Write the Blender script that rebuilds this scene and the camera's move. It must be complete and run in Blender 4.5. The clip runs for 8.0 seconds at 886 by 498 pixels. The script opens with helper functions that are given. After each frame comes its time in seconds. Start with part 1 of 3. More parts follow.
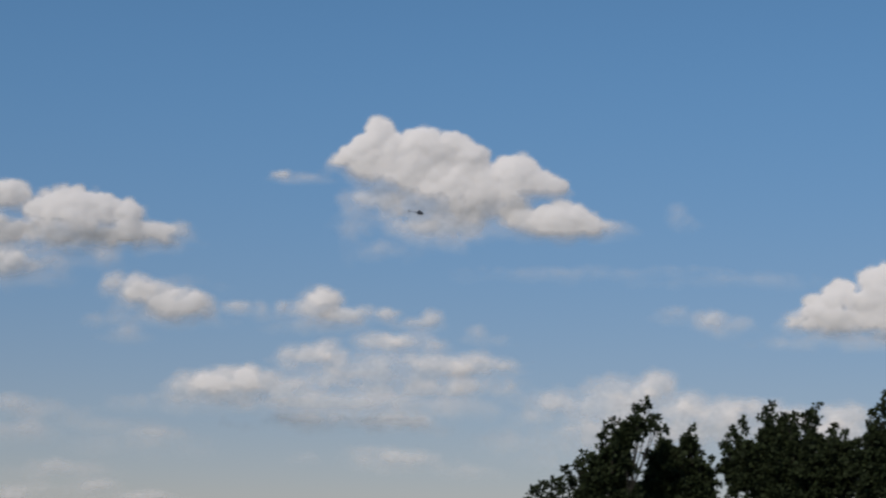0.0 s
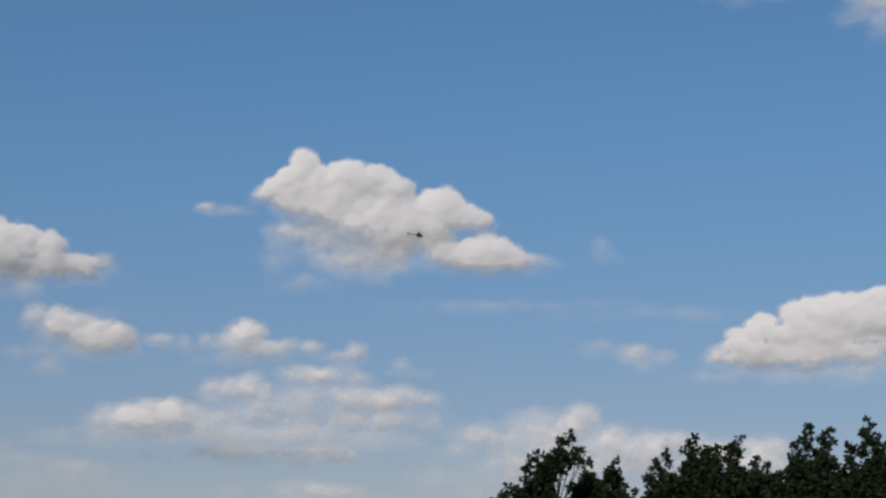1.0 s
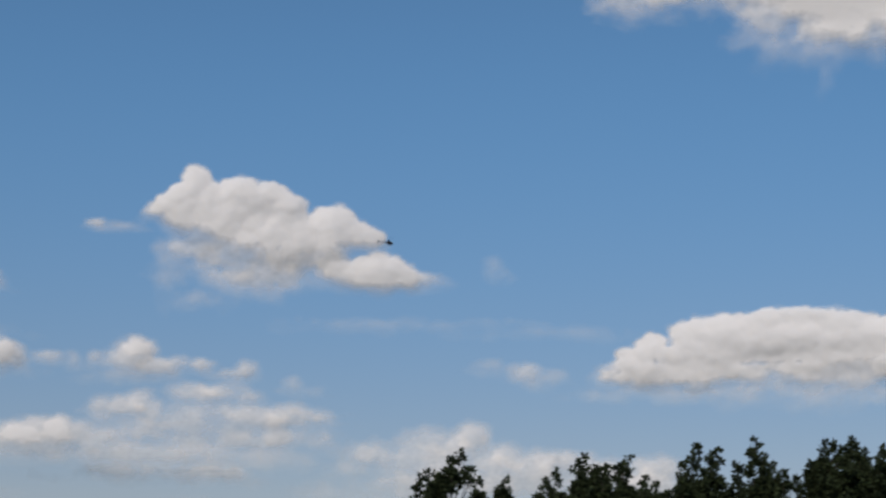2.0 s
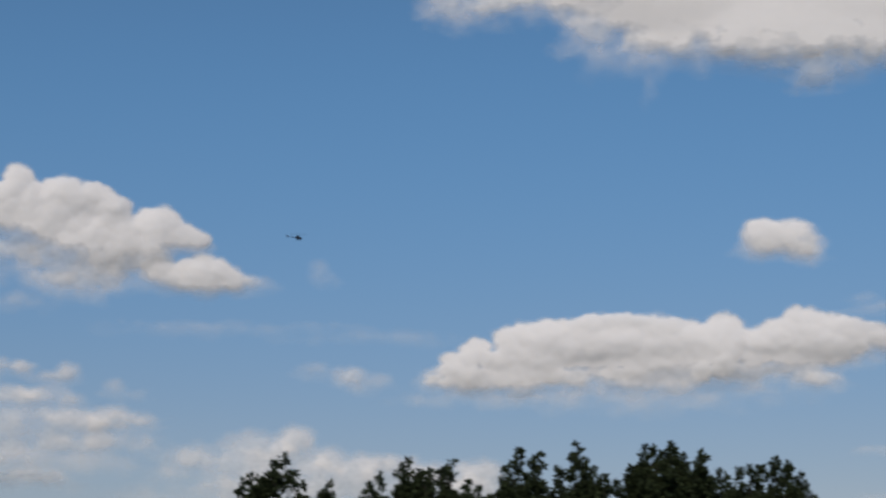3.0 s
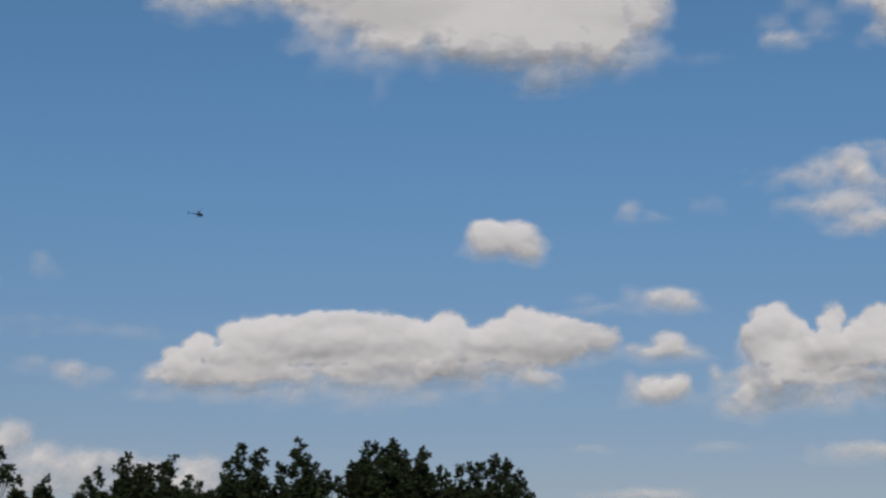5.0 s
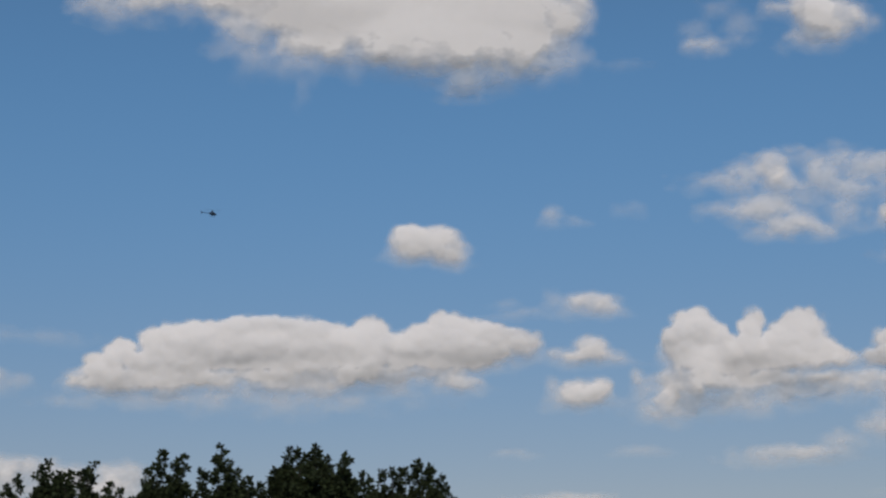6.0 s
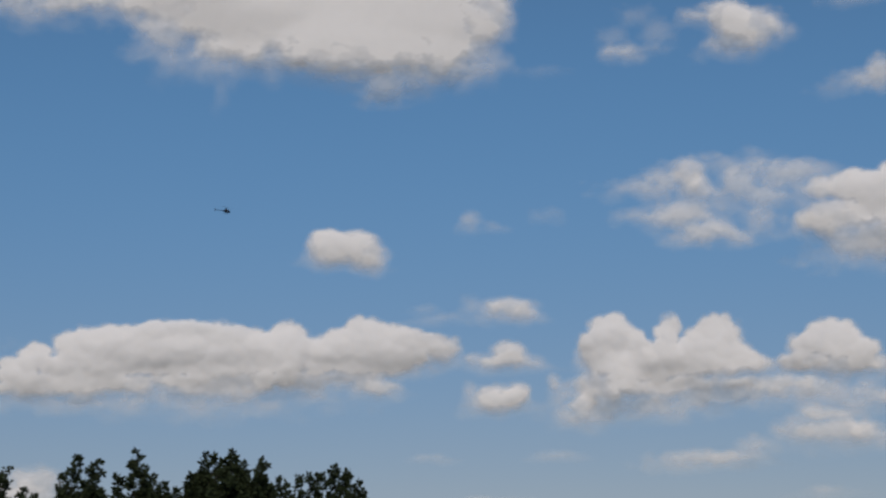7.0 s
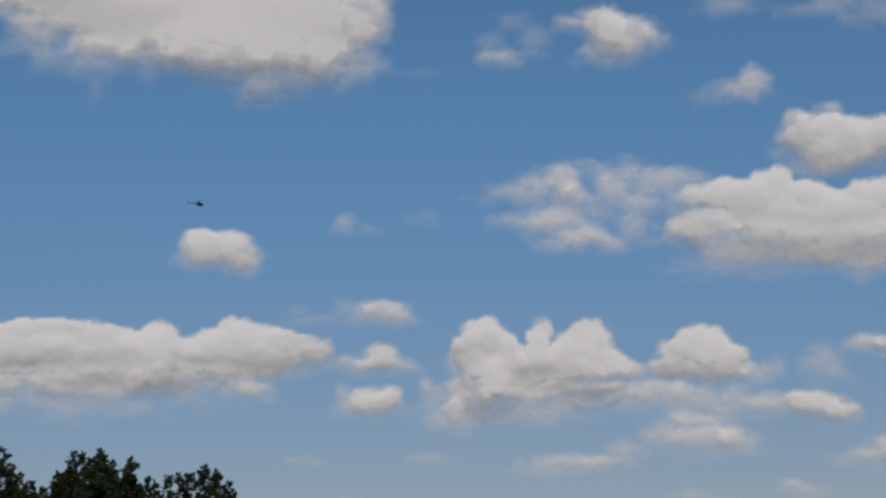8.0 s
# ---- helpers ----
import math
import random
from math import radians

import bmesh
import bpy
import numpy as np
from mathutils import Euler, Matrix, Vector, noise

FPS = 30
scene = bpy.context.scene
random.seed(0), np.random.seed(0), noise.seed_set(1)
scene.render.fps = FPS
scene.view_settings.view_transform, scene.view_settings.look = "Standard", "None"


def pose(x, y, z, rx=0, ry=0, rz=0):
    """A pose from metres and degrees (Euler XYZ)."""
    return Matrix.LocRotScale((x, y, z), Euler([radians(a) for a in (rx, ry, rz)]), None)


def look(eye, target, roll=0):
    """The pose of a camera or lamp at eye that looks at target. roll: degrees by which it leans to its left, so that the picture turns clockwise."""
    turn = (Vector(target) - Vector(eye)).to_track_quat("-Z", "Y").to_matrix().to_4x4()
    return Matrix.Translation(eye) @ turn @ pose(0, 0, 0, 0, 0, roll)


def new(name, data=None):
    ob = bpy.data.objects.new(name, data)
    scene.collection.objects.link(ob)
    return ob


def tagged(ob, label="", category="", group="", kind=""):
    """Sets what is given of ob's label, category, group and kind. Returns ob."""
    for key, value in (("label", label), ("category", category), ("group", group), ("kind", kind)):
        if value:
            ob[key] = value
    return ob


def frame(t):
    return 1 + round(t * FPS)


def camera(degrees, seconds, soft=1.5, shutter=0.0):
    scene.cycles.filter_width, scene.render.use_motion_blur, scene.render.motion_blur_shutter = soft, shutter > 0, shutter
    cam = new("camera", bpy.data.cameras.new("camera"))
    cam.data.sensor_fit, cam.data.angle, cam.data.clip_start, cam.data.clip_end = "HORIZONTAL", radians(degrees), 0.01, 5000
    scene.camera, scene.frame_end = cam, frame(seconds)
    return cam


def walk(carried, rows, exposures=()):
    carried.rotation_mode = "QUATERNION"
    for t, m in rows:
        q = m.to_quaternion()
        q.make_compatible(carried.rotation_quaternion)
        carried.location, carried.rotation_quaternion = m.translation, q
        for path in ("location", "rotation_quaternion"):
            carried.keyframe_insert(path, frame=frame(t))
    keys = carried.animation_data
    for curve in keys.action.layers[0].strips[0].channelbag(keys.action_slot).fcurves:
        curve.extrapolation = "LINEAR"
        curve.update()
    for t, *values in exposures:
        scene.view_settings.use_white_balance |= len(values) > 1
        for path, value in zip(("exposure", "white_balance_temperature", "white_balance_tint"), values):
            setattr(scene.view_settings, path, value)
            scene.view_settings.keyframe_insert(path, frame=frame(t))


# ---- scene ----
cam = camera(26.0, 8.0, soft=2.4, shutter=0.5)
EYE = (0.0, 0.0, 1.6)


def aim(azimuth, elevation, roll):
    a, e = radians(azimuth), radians(elevation)
    return look(EYE, (math.sin(a) * math.cos(e) * 100, math.cos(a) * math.cos(e) * 100, EYE[2] + math.sin(e) * 100), roll)


walk(cam, [(t, aim(a, e, r)) for t, a, e, r in (
    (0.0, -0.123, 9.691, 0.909),
    (0.2, 0.468, 9.779, 0.838),
    (0.5, 1.263, 9.969, 0.732),
    (0.8, 1.742, 10.519, 0.693),
    (1.0, 2.148, 10.704, 0.666),
    (1.2, 2.456, 10.836, 0.692),
    (1.5, 3.675, 11.052, 0.729),
    (1.7, 4.355, 11.151, 0.655),
    (2.8, 9.439, 11.567, 0.243),
    (3.0, 10.701, 11.449, 0.168),
    (3.2, 11.802, 11.354, 0.174),
    (3.5, 13.510, 11.414, 0.184),
    (3.8, 14.881, 11.484, 0.076),
    (4.0, 15.892, 11.228, 0.004),
    (4.5, 17.760, 11.305, 0.126),
    (4.7, 18.233, 11.319, 0.023),
    (5.8, 21.015, 11.468, -0.541),
    (6.0, 21.362, 11.478, -0.644),
    (6.5, 22.515, 11.507, -0.742),
    (6.8, 23.410, 11.561, -0.819),
    (7.0, 23.855, 11.599, -0.870),
    (7.2, 24.384, 11.680, -0.839),
    (7.5, 25.496, 11.832, -0.793),
    (7.8, 27.077, 11.613, -0.759),
    (8.0, 27.686, 11.611, -0.736),
)], exposures=((0.0, 0.05), (1.5, 0.13), (3.0, 0.05), (4.5, 0.0), (6.0, -0.04), (7.0, -0.1), (8.0, -0.16)))


# ---- light ----
SUN_AZIMUTH, SUN_ELEVATION = -155.0, 38.0
world = bpy.data.worlds.new("sky")
scene.world = world
world.use_nodes = True
wn = world.node_tree
sky = wn.nodes.new("ShaderNodeTexSky")
sky.sky_type, sky.sun_disc = "NISHITA", False
sky.sun_elevation, sky.sun_rotation = radians(SUN_ELEVATION), radians(SUN_AZIMUTH)
sky.air_density, sky.dust_density, sky.ozone_density = 0.75, 0.3, 3.0
# haze: milky and faintly pink towards the horizon, clear blue above
where, axes, rise = wn.nodes.new("ShaderNodeTexCoord"), wn.nodes.new("ShaderNodeSeparateXYZ"), wn.nodes.new("ShaderNodeMapRange")
rise.interpolation_type = "SMOOTHSTEP"
rise.inputs["From Min"].default_value, rise.inputs["From Max"].default_value = 0.0, 0.31
tint, air = wn.nodes.new("ShaderNodeMix"), wn.nodes.new("ShaderNodeMix")
tint.data_type, air.data_type, air.blend_type = "RGBA", "RGBA", "MULTIPLY"
tint.inputs["A"].default_value, tint.inputs["B"].default_value = (0.87, 0.68, 0.64, 1), (0.87, 1.16, 1.2, 1)
air.inputs["Factor"].default_value = 1.0
wn.links.new(where.outputs["Generated"], axes.inputs[0])
wn.links.new(axes.outputs["Z"], rise.inputs[0])
wn.links.new(rise.outputs[0], tint.inputs["Factor"])
wn.links.new(sky.outputs[0], air.inputs["A"])
wn.links.new(tint.outputs["Result"], air.inputs["B"])
wn.links.new(air.outputs["Result"], wn.nodes["Background"].inputs[0])
wn.nodes["Background"].inputs[1].default_value = 0.071

sun = new("sun", bpy.data.lights.new("sun", "SUN"))
sun.data.energy, sun.data.angle, sun.data.color = 2.5, radians(0.53), (1.0, 0.885, 0.75)
a, e = radians(SUN_AZIMUTH), radians(SUN_ELEVATION)
sun.matrix_basis = look((math.sin(a) * math.cos(e) * 50, math.cos(a) * math.cos(e) * 50, math.sin(e) * 50), (0, 0, 0))


# ---- materials ----
def material(name, roughness=0.8):
    m = bpy.data.materials.new(name)
    m.use_nodes = True
    bsdf = m.node_tree.nodes["Principled BSDF"]
    bsdf.inputs["Roughness"].default_value = roughness
    return m, m.node_tree, bsdf


def mottled(name, dark, light, scale, roughness=0.8, bump=0.2, fine=6.0, metallic=0.0):
    """Two colours mixed by noise at two scales, with a fine relief."""
    m, nt, bsdf = material(name, roughness)
    bsdf.inputs["Metallic"].default_value = metallic
    co = nt.nodes.new("ShaderNodeTexCoord")
    n1, n2 = nt.nodes.new("ShaderNodeTexNoise"), nt.nodes.new("ShaderNodeTexNoise")
    n1.inputs["Scale"].default_value, n2.inputs["Scale"].default_value = scale, scale * fine
    n1.inputs["Detail"].default_value = 5
    add = nt.nodes.new("ShaderNodeMath")
    add.operation = "MULTIPLY_ADD"
    add.inputs[1].default_value = 0.5
    half = nt.nodes.new("ShaderNodeMath")
    half.operation = "MULTIPLY"
    half.inputs[1].default_value = 0.5
    ramp = nt.nodes.new("ShaderNodeValToRGB")
    ramp.color_ramp.elements[0].position, ramp.color_ramp.elements[1].position = 0.35, 0.65
    ramp.color_ramp.elements[0].color, ramp.color_ramp.elements[1].color = (*dark, 1), (*light, 1)
    bp = nt.nodes.new("ShaderNodeBump")
    bp.inputs["Strength"].default_value = bump
    for n in (n1, n2):
        nt.links.new(co.outputs["Object"], n.inputs["Vector"])
    nt.links.new(n2.outputs[0], half.inputs[0])
    nt.links.new(n1.outputs[0], add.inputs[0])
    nt.links.new(half.outputs[0], add.inputs[2])
    nt.links.new(add.outputs[0], ramp.inputs[0])
    nt.links.new(ramp.outputs[0], bsdf.inputs["Base Color"])
    nt.links.new(n2.outputs[0], bp.inputs["Height"])
    nt.links.new(bp.outputs[0], bsdf.inputs["Normal"])
    return m


def cloud_material():
    """White droplets: as opaque as the puffs are set dense, with fine frayed detail."""
    m = bpy.data.materials.new("cloud")
    m.use_nodes = True
    nt = m.node_tree
    nt.nodes.clear()
    out = nt.nodes.new("ShaderNodeOutputMaterial")
    att = nt.nodes.new("ShaderNodeAttribute")
    att.attribute_name = "opacity"
    co = nt.nodes.new("ShaderNodeTexCoord")
    n1 = nt.nodes.new("ShaderNodeTexNoise")
    n1.inputs["Scale"].default_value, n1.inputs["Detail"].default_value, n1.inputs["Roughness"].default_value = 0.03, 6, 0.6
    fray = nt.nodes.new("ShaderNodeMapRange")
    fray.inputs["From Min"].default_value, fray.inputs["From Max"].default_value = 0.3, 0.7
    fray.inputs["To Min"].default_value, fray.inputs["To Max"].default_value = -0.06, 0.06
    # frayed only where it is thin: opacity + fray * 4 * opacity * (1 - opacity)
    inv = nt.nodes.new("ShaderNodeMath")
    inv.operation, inv.inputs[0].default_value = "SUBTRACT", 1.0
    mul, mul2, add = (nt.nodes.new("ShaderNodeMath") for _ in range(3))
    mul.operation, mul2.operation, add.operation = "MULTIPLY", "MULTIPLY", "MULTIPLY_ADD"
    add.use_clamp = True
    four = nt.nodes.new("ShaderNodeMath")
    four.operation, four.inputs[1].default_value = "MULTIPLY", 3.0
    dif, tra, glow = nt.nodes.new("ShaderNodeBsdfDiffuse"), nt.nodes.new("ShaderNodeBsdfTransparent"), nt.nodes.new("ShaderNodeBsdfTranslucent")
    dif.inputs["Color"].default_value = (0.92, 0.90, 0.90, 1)
    glow.inputs["Color"].default_value = (0.92, 0.90, 0.90, 1)
    body, mix = nt.nodes.new("ShaderNodeMixShader"), nt.nodes.new("ShaderNodeMixShader")
    body.inputs[0].default_value = 0.3
    L = nt.links.new
    L(co.outputs["Object"], n1.inputs["Vector"])
    L(n1.outputs[0], fray.inputs[0])
    L(att.outputs["Fac"], inv.inputs[1])
    L(att.outputs["Fac"], mul.inputs[0])
    L(inv.outputs[0], mul.inputs[1])
    L(mul.outputs[0], four.inputs[0])
    L(four.outputs[0], add.inputs[0])
    L(fray.outputs[0], add.inputs[1])
    L(att.outputs["Fac"], add.inputs[2])
    L(dif.outputs[0], body.inputs[1])
    L(glow.outputs[0], body.inputs[2])
    L(add.outputs[0], mix.inputs[0])
    L(tra.outputs[0], mix.inputs[1])
    L(body.outputs[0], mix.inputs[2])
    L(mix.outputs[0], out.inputs["Surface"])
    return m


def leaf_material(name, dark, light):
    m, nt, bsdf = material(name, 0.7)
    geo = nt.nodes.new("ShaderNodeNewGeometry")
    ramp = nt.nodes.new("ShaderNodeValToRGB")
    ramp.color_ramp.elements[0].color, ramp.color_ramp.elements[1].color = (*dark, 1), (*light, 1)
    nt.links.new(geo.outputs["Random Per Island"], ramp.inputs[0])
    nt.links.new(ramp.outputs[0], bsdf.inputs["Base Color"])
    bsdf.inputs["Specular IOR Level"].default_value = 0.15
    return m


CLOUD = cloud_material()
GRASS = mottled("grass", (0.055, 0.076, 0.05), (0.095, 0.12, 0.085), 0.4)
BARK = mottled("bark", (0.014, 0.012, 0.01), (0.035, 0.03, 0.025), 6.0, bump=0.6)
LEAF = leaf_material("leaf", (0.012, 0.018, 0.008), (0.028, 0.04, 0.016))


def mesh_from(name, bm, mat, smooth=False):
    me = bpy.data.meshes.new(name)
    bm.to_mesh(me)
    bm.free()
    me.materials.append(mat)
    if smooth:
        me.polygons.foreach_set("use_smooth", [True] * len(me.polygons))
    return me


def part(name, bm, mat, parent, label="", smooth=True):
    ob = new(name, mesh_from(name, bm, mat, smooth))
    ob.parent = parent
    return tagged(ob, label) if label else ob


# ---- ground ----
def ground():
    bm = bmesh.new()
    rings = [0, 20, 60, 150, 400, 1000, 2500, 6000]
    last = [bm.verts.new((0, 0, 0))]
    for r in rings[1:]:
        ring = []
        for i in range(48):
            b = math.tau * i / 48
            ring.append(bm.verts.new((r * math.cos(b), r * math.sin(b), 0.0)))
        for i in range(48):
            j = (i + 1) % 48
            bm.faces.new((last[0], ring[i], ring[j]) if len(last) == 1 else (last[i], ring[i], ring[j], last[j]))
        last = ring
    return tagged(new("ground", mesh_from("ground", bm, GRASS)), "flat grassy field that reaches the horizon", "ground", kind="structure")


ground()


# ---- clouds ----
def lattice(ix, iy, seed):
    h = (ix.astype(np.int64) * 374761393 + iy.astype(np.int64) * 668265263 + seed * 974634777) & 0x7FFFFFFF
    h = ((h ^ (h >> 13)) * 1274126177) & 0x7FFFFFFF
    return ((h ^ (h >> 16)) & 0xFFFF) / 65535.0


def wave(x, y, seed):
    """Smooth value noise, 0 to 1."""
    ix, iy = np.floor(x), np.floor(y)
    fx, fy = x - ix, y - iy
    fx, fy = fx ** 3 * (fx * (fx * 6 - 15) + 10), fy ** 3 * (fy * (fy * 6 - 15) + 10)
    p = [lattice(ix + i, iy + j, seed) for j in (0, 1) for i in (0, 1)]
    return (p[0] * (1 - fx) + p[1] * fx) * (1 - fy) + (p[2] * (1 - fx) + p[3] * fx) * fy


def fractal(x, y, seed, octaves=5, gain=0.55):
    total, amount, norm = 0.0, 1.0, 0.0
    for k in range(octaves):
        c, s = math.cos(k * 1.1), math.sin(k * 1.1)
        total = total + amount * wave((c * x - s * y) * 2 ** k + 17.3 * k, (s * x + c * y) * 2 ** k + 5.1 * k, seed + k)
        norm, amount = norm + amount, amount * gain
    return total / norm


def heads(x, y, seed):
    """Round heads side by side, each of its own size, 0 to 1."""
    ix, iy = np.floor(x), np.floor(y)
    total = np.zeros(x.shape)
    for j in (-1, 0, 1):
        for i in (-1, 0, 1):
            cx, cy = ix + i, iy + j
            px, py = cx + lattice(cx, cy, seed), cy + lattice(cx, cy, seed + 1)
            size = 0.55 + 0.5 * lattice(cx, cy, seed + 2)
            total = np.maximum(total, size - ((x - px) ** 2 + (y - py) ** 2) / size)
    return total


def soften(field, cells):
    """Blurred by about that many cells."""
    for _ in range(int(2 * cells * cells)):
        for axis in (0, 1):
            field = 0.5 * field + 0.25 * (np.roll(field, 1, axis) + np.roll(field, -1, axis))
    return field


def cloud(label, azimuth, distance, height, puffs, seed, wild=1.0, lumpy=1.0, lip=0.52):
    """A cloud of rounded puffs: across, up, half width, half height in metres, how dense each is (lowered to imitate
    haze low in the sky), and how far its face leans out over its foot. lip: how steeply its underside falls away.
    """
    puffs = [tuple(p) + (1.0, 0.0)[len(p) - 4:] for p in puffs]
    s = distance / 4000
    cell = 3.0 * s
    u0, u1 = min(p[0] - 1.5 * p[2] for p in puffs) - 30 * s, max(p[0] + 1.5 * p[2] for p in puffs) + 30 * s
    v0, v1 = min(p[1] - 1.7 * p[3] for p in puffs) - 30 * s, max(p[1] + 1.5 * p[3] for p in puffs) + 30 * s
    nu, nv = int((u1 - u0) / cell) + 2, int((v1 - v0) / cell) + 2
    U, V = np.meshgrid(u0 + cell * np.arange(nu), v0 + cell * np.arange(nv))
    k = seed * 31
    drift = min(24 * s, 0.6 * float(np.median([min(p[2], p[3]) for p in puffs]))) * wild
    wu, wv = ((fractal(U / (60 * s), V / (60 * s), k + i) - 0.5) * drift for i in (1, 9))
    # cauliflower heads at two sizes, and a torn fringe
    lumps = 0.55 * heads((U + wu) / (44 * s), (V + wv) / (38 * s), k + 17) + 0.45 * heads((U + wu * 0.6) / (21 * s), (V + wv * 0.6) / (19 * s), k + 23)
    torn = fractal(U / (46 * s), V / (32 * s), k + 40, 4, 0.55) - 0.5
    full, front = np.zeros(U.shape), np.zeros(U.shape)
    g = 4.0 * s
    for pu, pv, ru, rv, op, lean in puffs:
        m, thin = min(ru, rv), 1 - op
        du, dv = (U + wu - pu) / ru, (V + wv - pv) / rv
        r = np.sqrt(du * du + dv * dv)
        low = np.clip(-dv, 0, 1)
        # crisp heads above, soft below and where it is thin
        inside = (1 - r) * m - 2.5 * s + (lumps - 0.55) * (min(13 * s, 0.3 * m) + 0.1 * m) * (1 - 0.7 * low) * lumpy + torn * (7 * s + m * (0.14 + 0.2 * low + 1.0 * thin)) * wild
        w = 4 * s * wild + m * (0.1 + 0.3 * low + 0.9 * thin) + 8 * s * low
        edge = np.clip((inside + w) / (2 * w), 0, 1)
        full = full + (edge * edge * (3 - 2 * edge) * op * (1 + thin * np.clip(torn * 2.2, -0.8, 0.8)).clip(0, 1.15)) ** 3
        foot = np.where(dv < 0, dv * 0.5, dv)
        rise = min(m, 45 * s) * 0.58 * np.clip(1.1 - du * du - foot * foot, -1.0, 1.1) - thin * m * 0.5 + lean * np.clip(V + wv - pv, -1.3 * rv, 1.3 * rv)
        front = front + np.exp(np.clip(rise / g, -30, 60))
    dense = np.clip(full ** (1 / 3), 0, 0.985)
    keep = dense > 0.012
    # each of the two skins carries half of the depth
    opacity = np.where(keep, 1 - np.sqrt(1 - dense), 0)
    # undersides and far sides fall away gently, and the broad forms are soft
    bulge = np.log(1 + front) * g
    for row in range(nv - 2, -1, -1):
        bulge[row] = np.maximum(bulge[row], bulge[row + 1] - lip * cell)
    for col in range(1, nu):
        bulge[:, col] = np.maximum(bulge[:, col], bulge[:, col - 1] - 0.6 * cell)
    bulge = soften(bulge, 2.5)
    relief = np.where(keep, np.maximum(bulge + (soften(lumps, 1.2) - 0.5) * 5.0 * s * lumpy, 0), 0)
    deep = np.where(keep, bulge * 0.7, 0)
    faces_on = keep[:-1, :-1] | keep[1:, :-1] | keep[:-1, 1:] | keep[1:, 1:]
    n = nu * nv
    skin = np.stack([U, -relief, V], -1).reshape(-1, 3)
    back = np.stack([U, deep, V], -1).reshape(-1, 3)
    j, i = np.nonzero(faces_on)
    a = j * nu + i
    quads = np.concatenate([np.stack([a, a + 1, a + nu + 1, a + nu], -1), np.stack([a + n, a + n + nu, a + n + nu + 1, a + n + 1], -1)])
    # the skins meet along the rim
    outer = ~keep.ravel()
    quads = np.where((quads >= n) & outer[quads % n], quads - n, quads)
    used, flat = np.unique(quads, return_inverse=True)
    me = bpy.data.meshes.new("cloud")
    me.from_pydata(np.concatenate([skin, back])[used].tolist(), [], flat.reshape(-1, 4).tolist())
    me.polygons.foreach_set("use_smooth", np.ones(len(me.polygons), bool))
    me.attributes.new("opacity", "FLOAT", "POINT").data.foreach_set("value", np.concatenate([opacity.ravel(), opacity.ravel()])[used].astype(np.float32))
    me.materials.append(CLOUD)
    ob = new("cloud", me)
    b = radians(azimuth)
    ob.matrix_basis = pose(math.sin(b) * distance, math.cos(b) * distance, EYE[2] + height, 0, 0, -azimuth)
    return tagged(ob, label, "cloud", "clouds in the sky")



cloud("white cumulus with a small tower on top and ragged grey underside", 0.93, 4110, 841, [
    (-224, 119, 38, 35, 1, -0.2), (-251, 84, 47, 37), (-232, 64, 59, 40), (-189, 72, 45, 45), (-279, 61, 45, 30), (-306, 49, 32, 16, 0.95),
    (-134, 85, 56, 40), (-238, 41, 59, 32), (-102, 69, 93, 57, 1, 0.22), (-59, 86, 59, 37, 1, 0.18), (-15, 51, 49, 47, 1, 0.18), (-157, 37, 74, 49),
    (-71, 13, 105, 42, 1, -0.1), (16, 1, 111, 42, 0.95, 0.18), (80, 25, 62, 49, 1, -0.16), (75, 50, 35, 26), (133, 9, 52, 35, 1, -0.1),
    (170, -1, 30, 25), (47, 2, 52, 30), (171, -66, 68, 37, 1, -0.1), (115, -79, 74, 34, 0.95), (201, -78, 74, 34), (238, -86, 68, 25, 0.9),
    (294, -83, 43, 12, 0.6), (4, -43, 117, 39, 0.8, 0.54), (-94, -53, 105, 52, 0.7, 0.54), (-181, -20, 96, 44, 0.66, 0.6),
    (-69, -88, 98, 30, 0.55, 0.36), (-249, -46, 47, 43, 0.35, 0.36), (-281, -78, 15, 55, 0.25), (-222, -140, 43, 17, 0.4)], seed=2, lip=0.42)
cloud("thin ragged white cloud wisp, half transparent", -4.59, 3370, 703, [
    (-28, 0, 15, 9, 0.68), (19, -3, 24, 7, 0.38)], seed=4)
cloud("white sunlit cumulus cloud with a soft grey base", -11.59, 4200, 738, [
    (-107, 66, 49, 37, 1, 0.09), (-167, 56, 61, 49), (26, 48, 93, 44, 1, -0.3), (-21, 33, 74, 37), (88, 39, 68, 40), (143, 35, 47, 40, 1, -0.1),
    (162, 5, 56, 30), (212, 1, 42, 25, 0.95), (255, 1, 35, 20, 0.6), (5, -16, 191, 30, 0.9, 0.6), (-163, -21, 122, 39, 0.9, 0.6),
    (139, -18, 105, 20, 0.8, 0.6), (-106, -84, 67, 37, 0.75, 0.18), (-22, -73, 55, 31, 0.4, 0.18), (-54, -50, 110, 27, 0.5, 0.36),
    (-195, -82, 85, 36, 0.7)], seed=6)
cloud("thin ragged white cloud wisp, half transparent", -10.29, 4200, 683, [
    (0, 0, 25, 20, 0.42)], seed=8)
cloud("small soft white cumulus puff in the blue sky", -8.56, 4200, 593, [
    (-97, 29, 30, 22, 0.79), (-54, 18, 43, 30, 0.84), (-23, 7, 62, 30, 0.88), (45, -13, 68, 35, 0.88), (82, -14, 45, 32, 0.84),
    (21, -29, 99, 25, 0.74, 0.18), (55, 35, 50, 10, 0.23)], seed=10, lumpy=0.8, lip=0.34)
cloud("thin ragged white cloud wisp, half transparent", -9.93, 4200, 526, [
    (-30, 14, 27, 10, 0.34), (26, -9, 31, 15, 0.38)], seed=12)
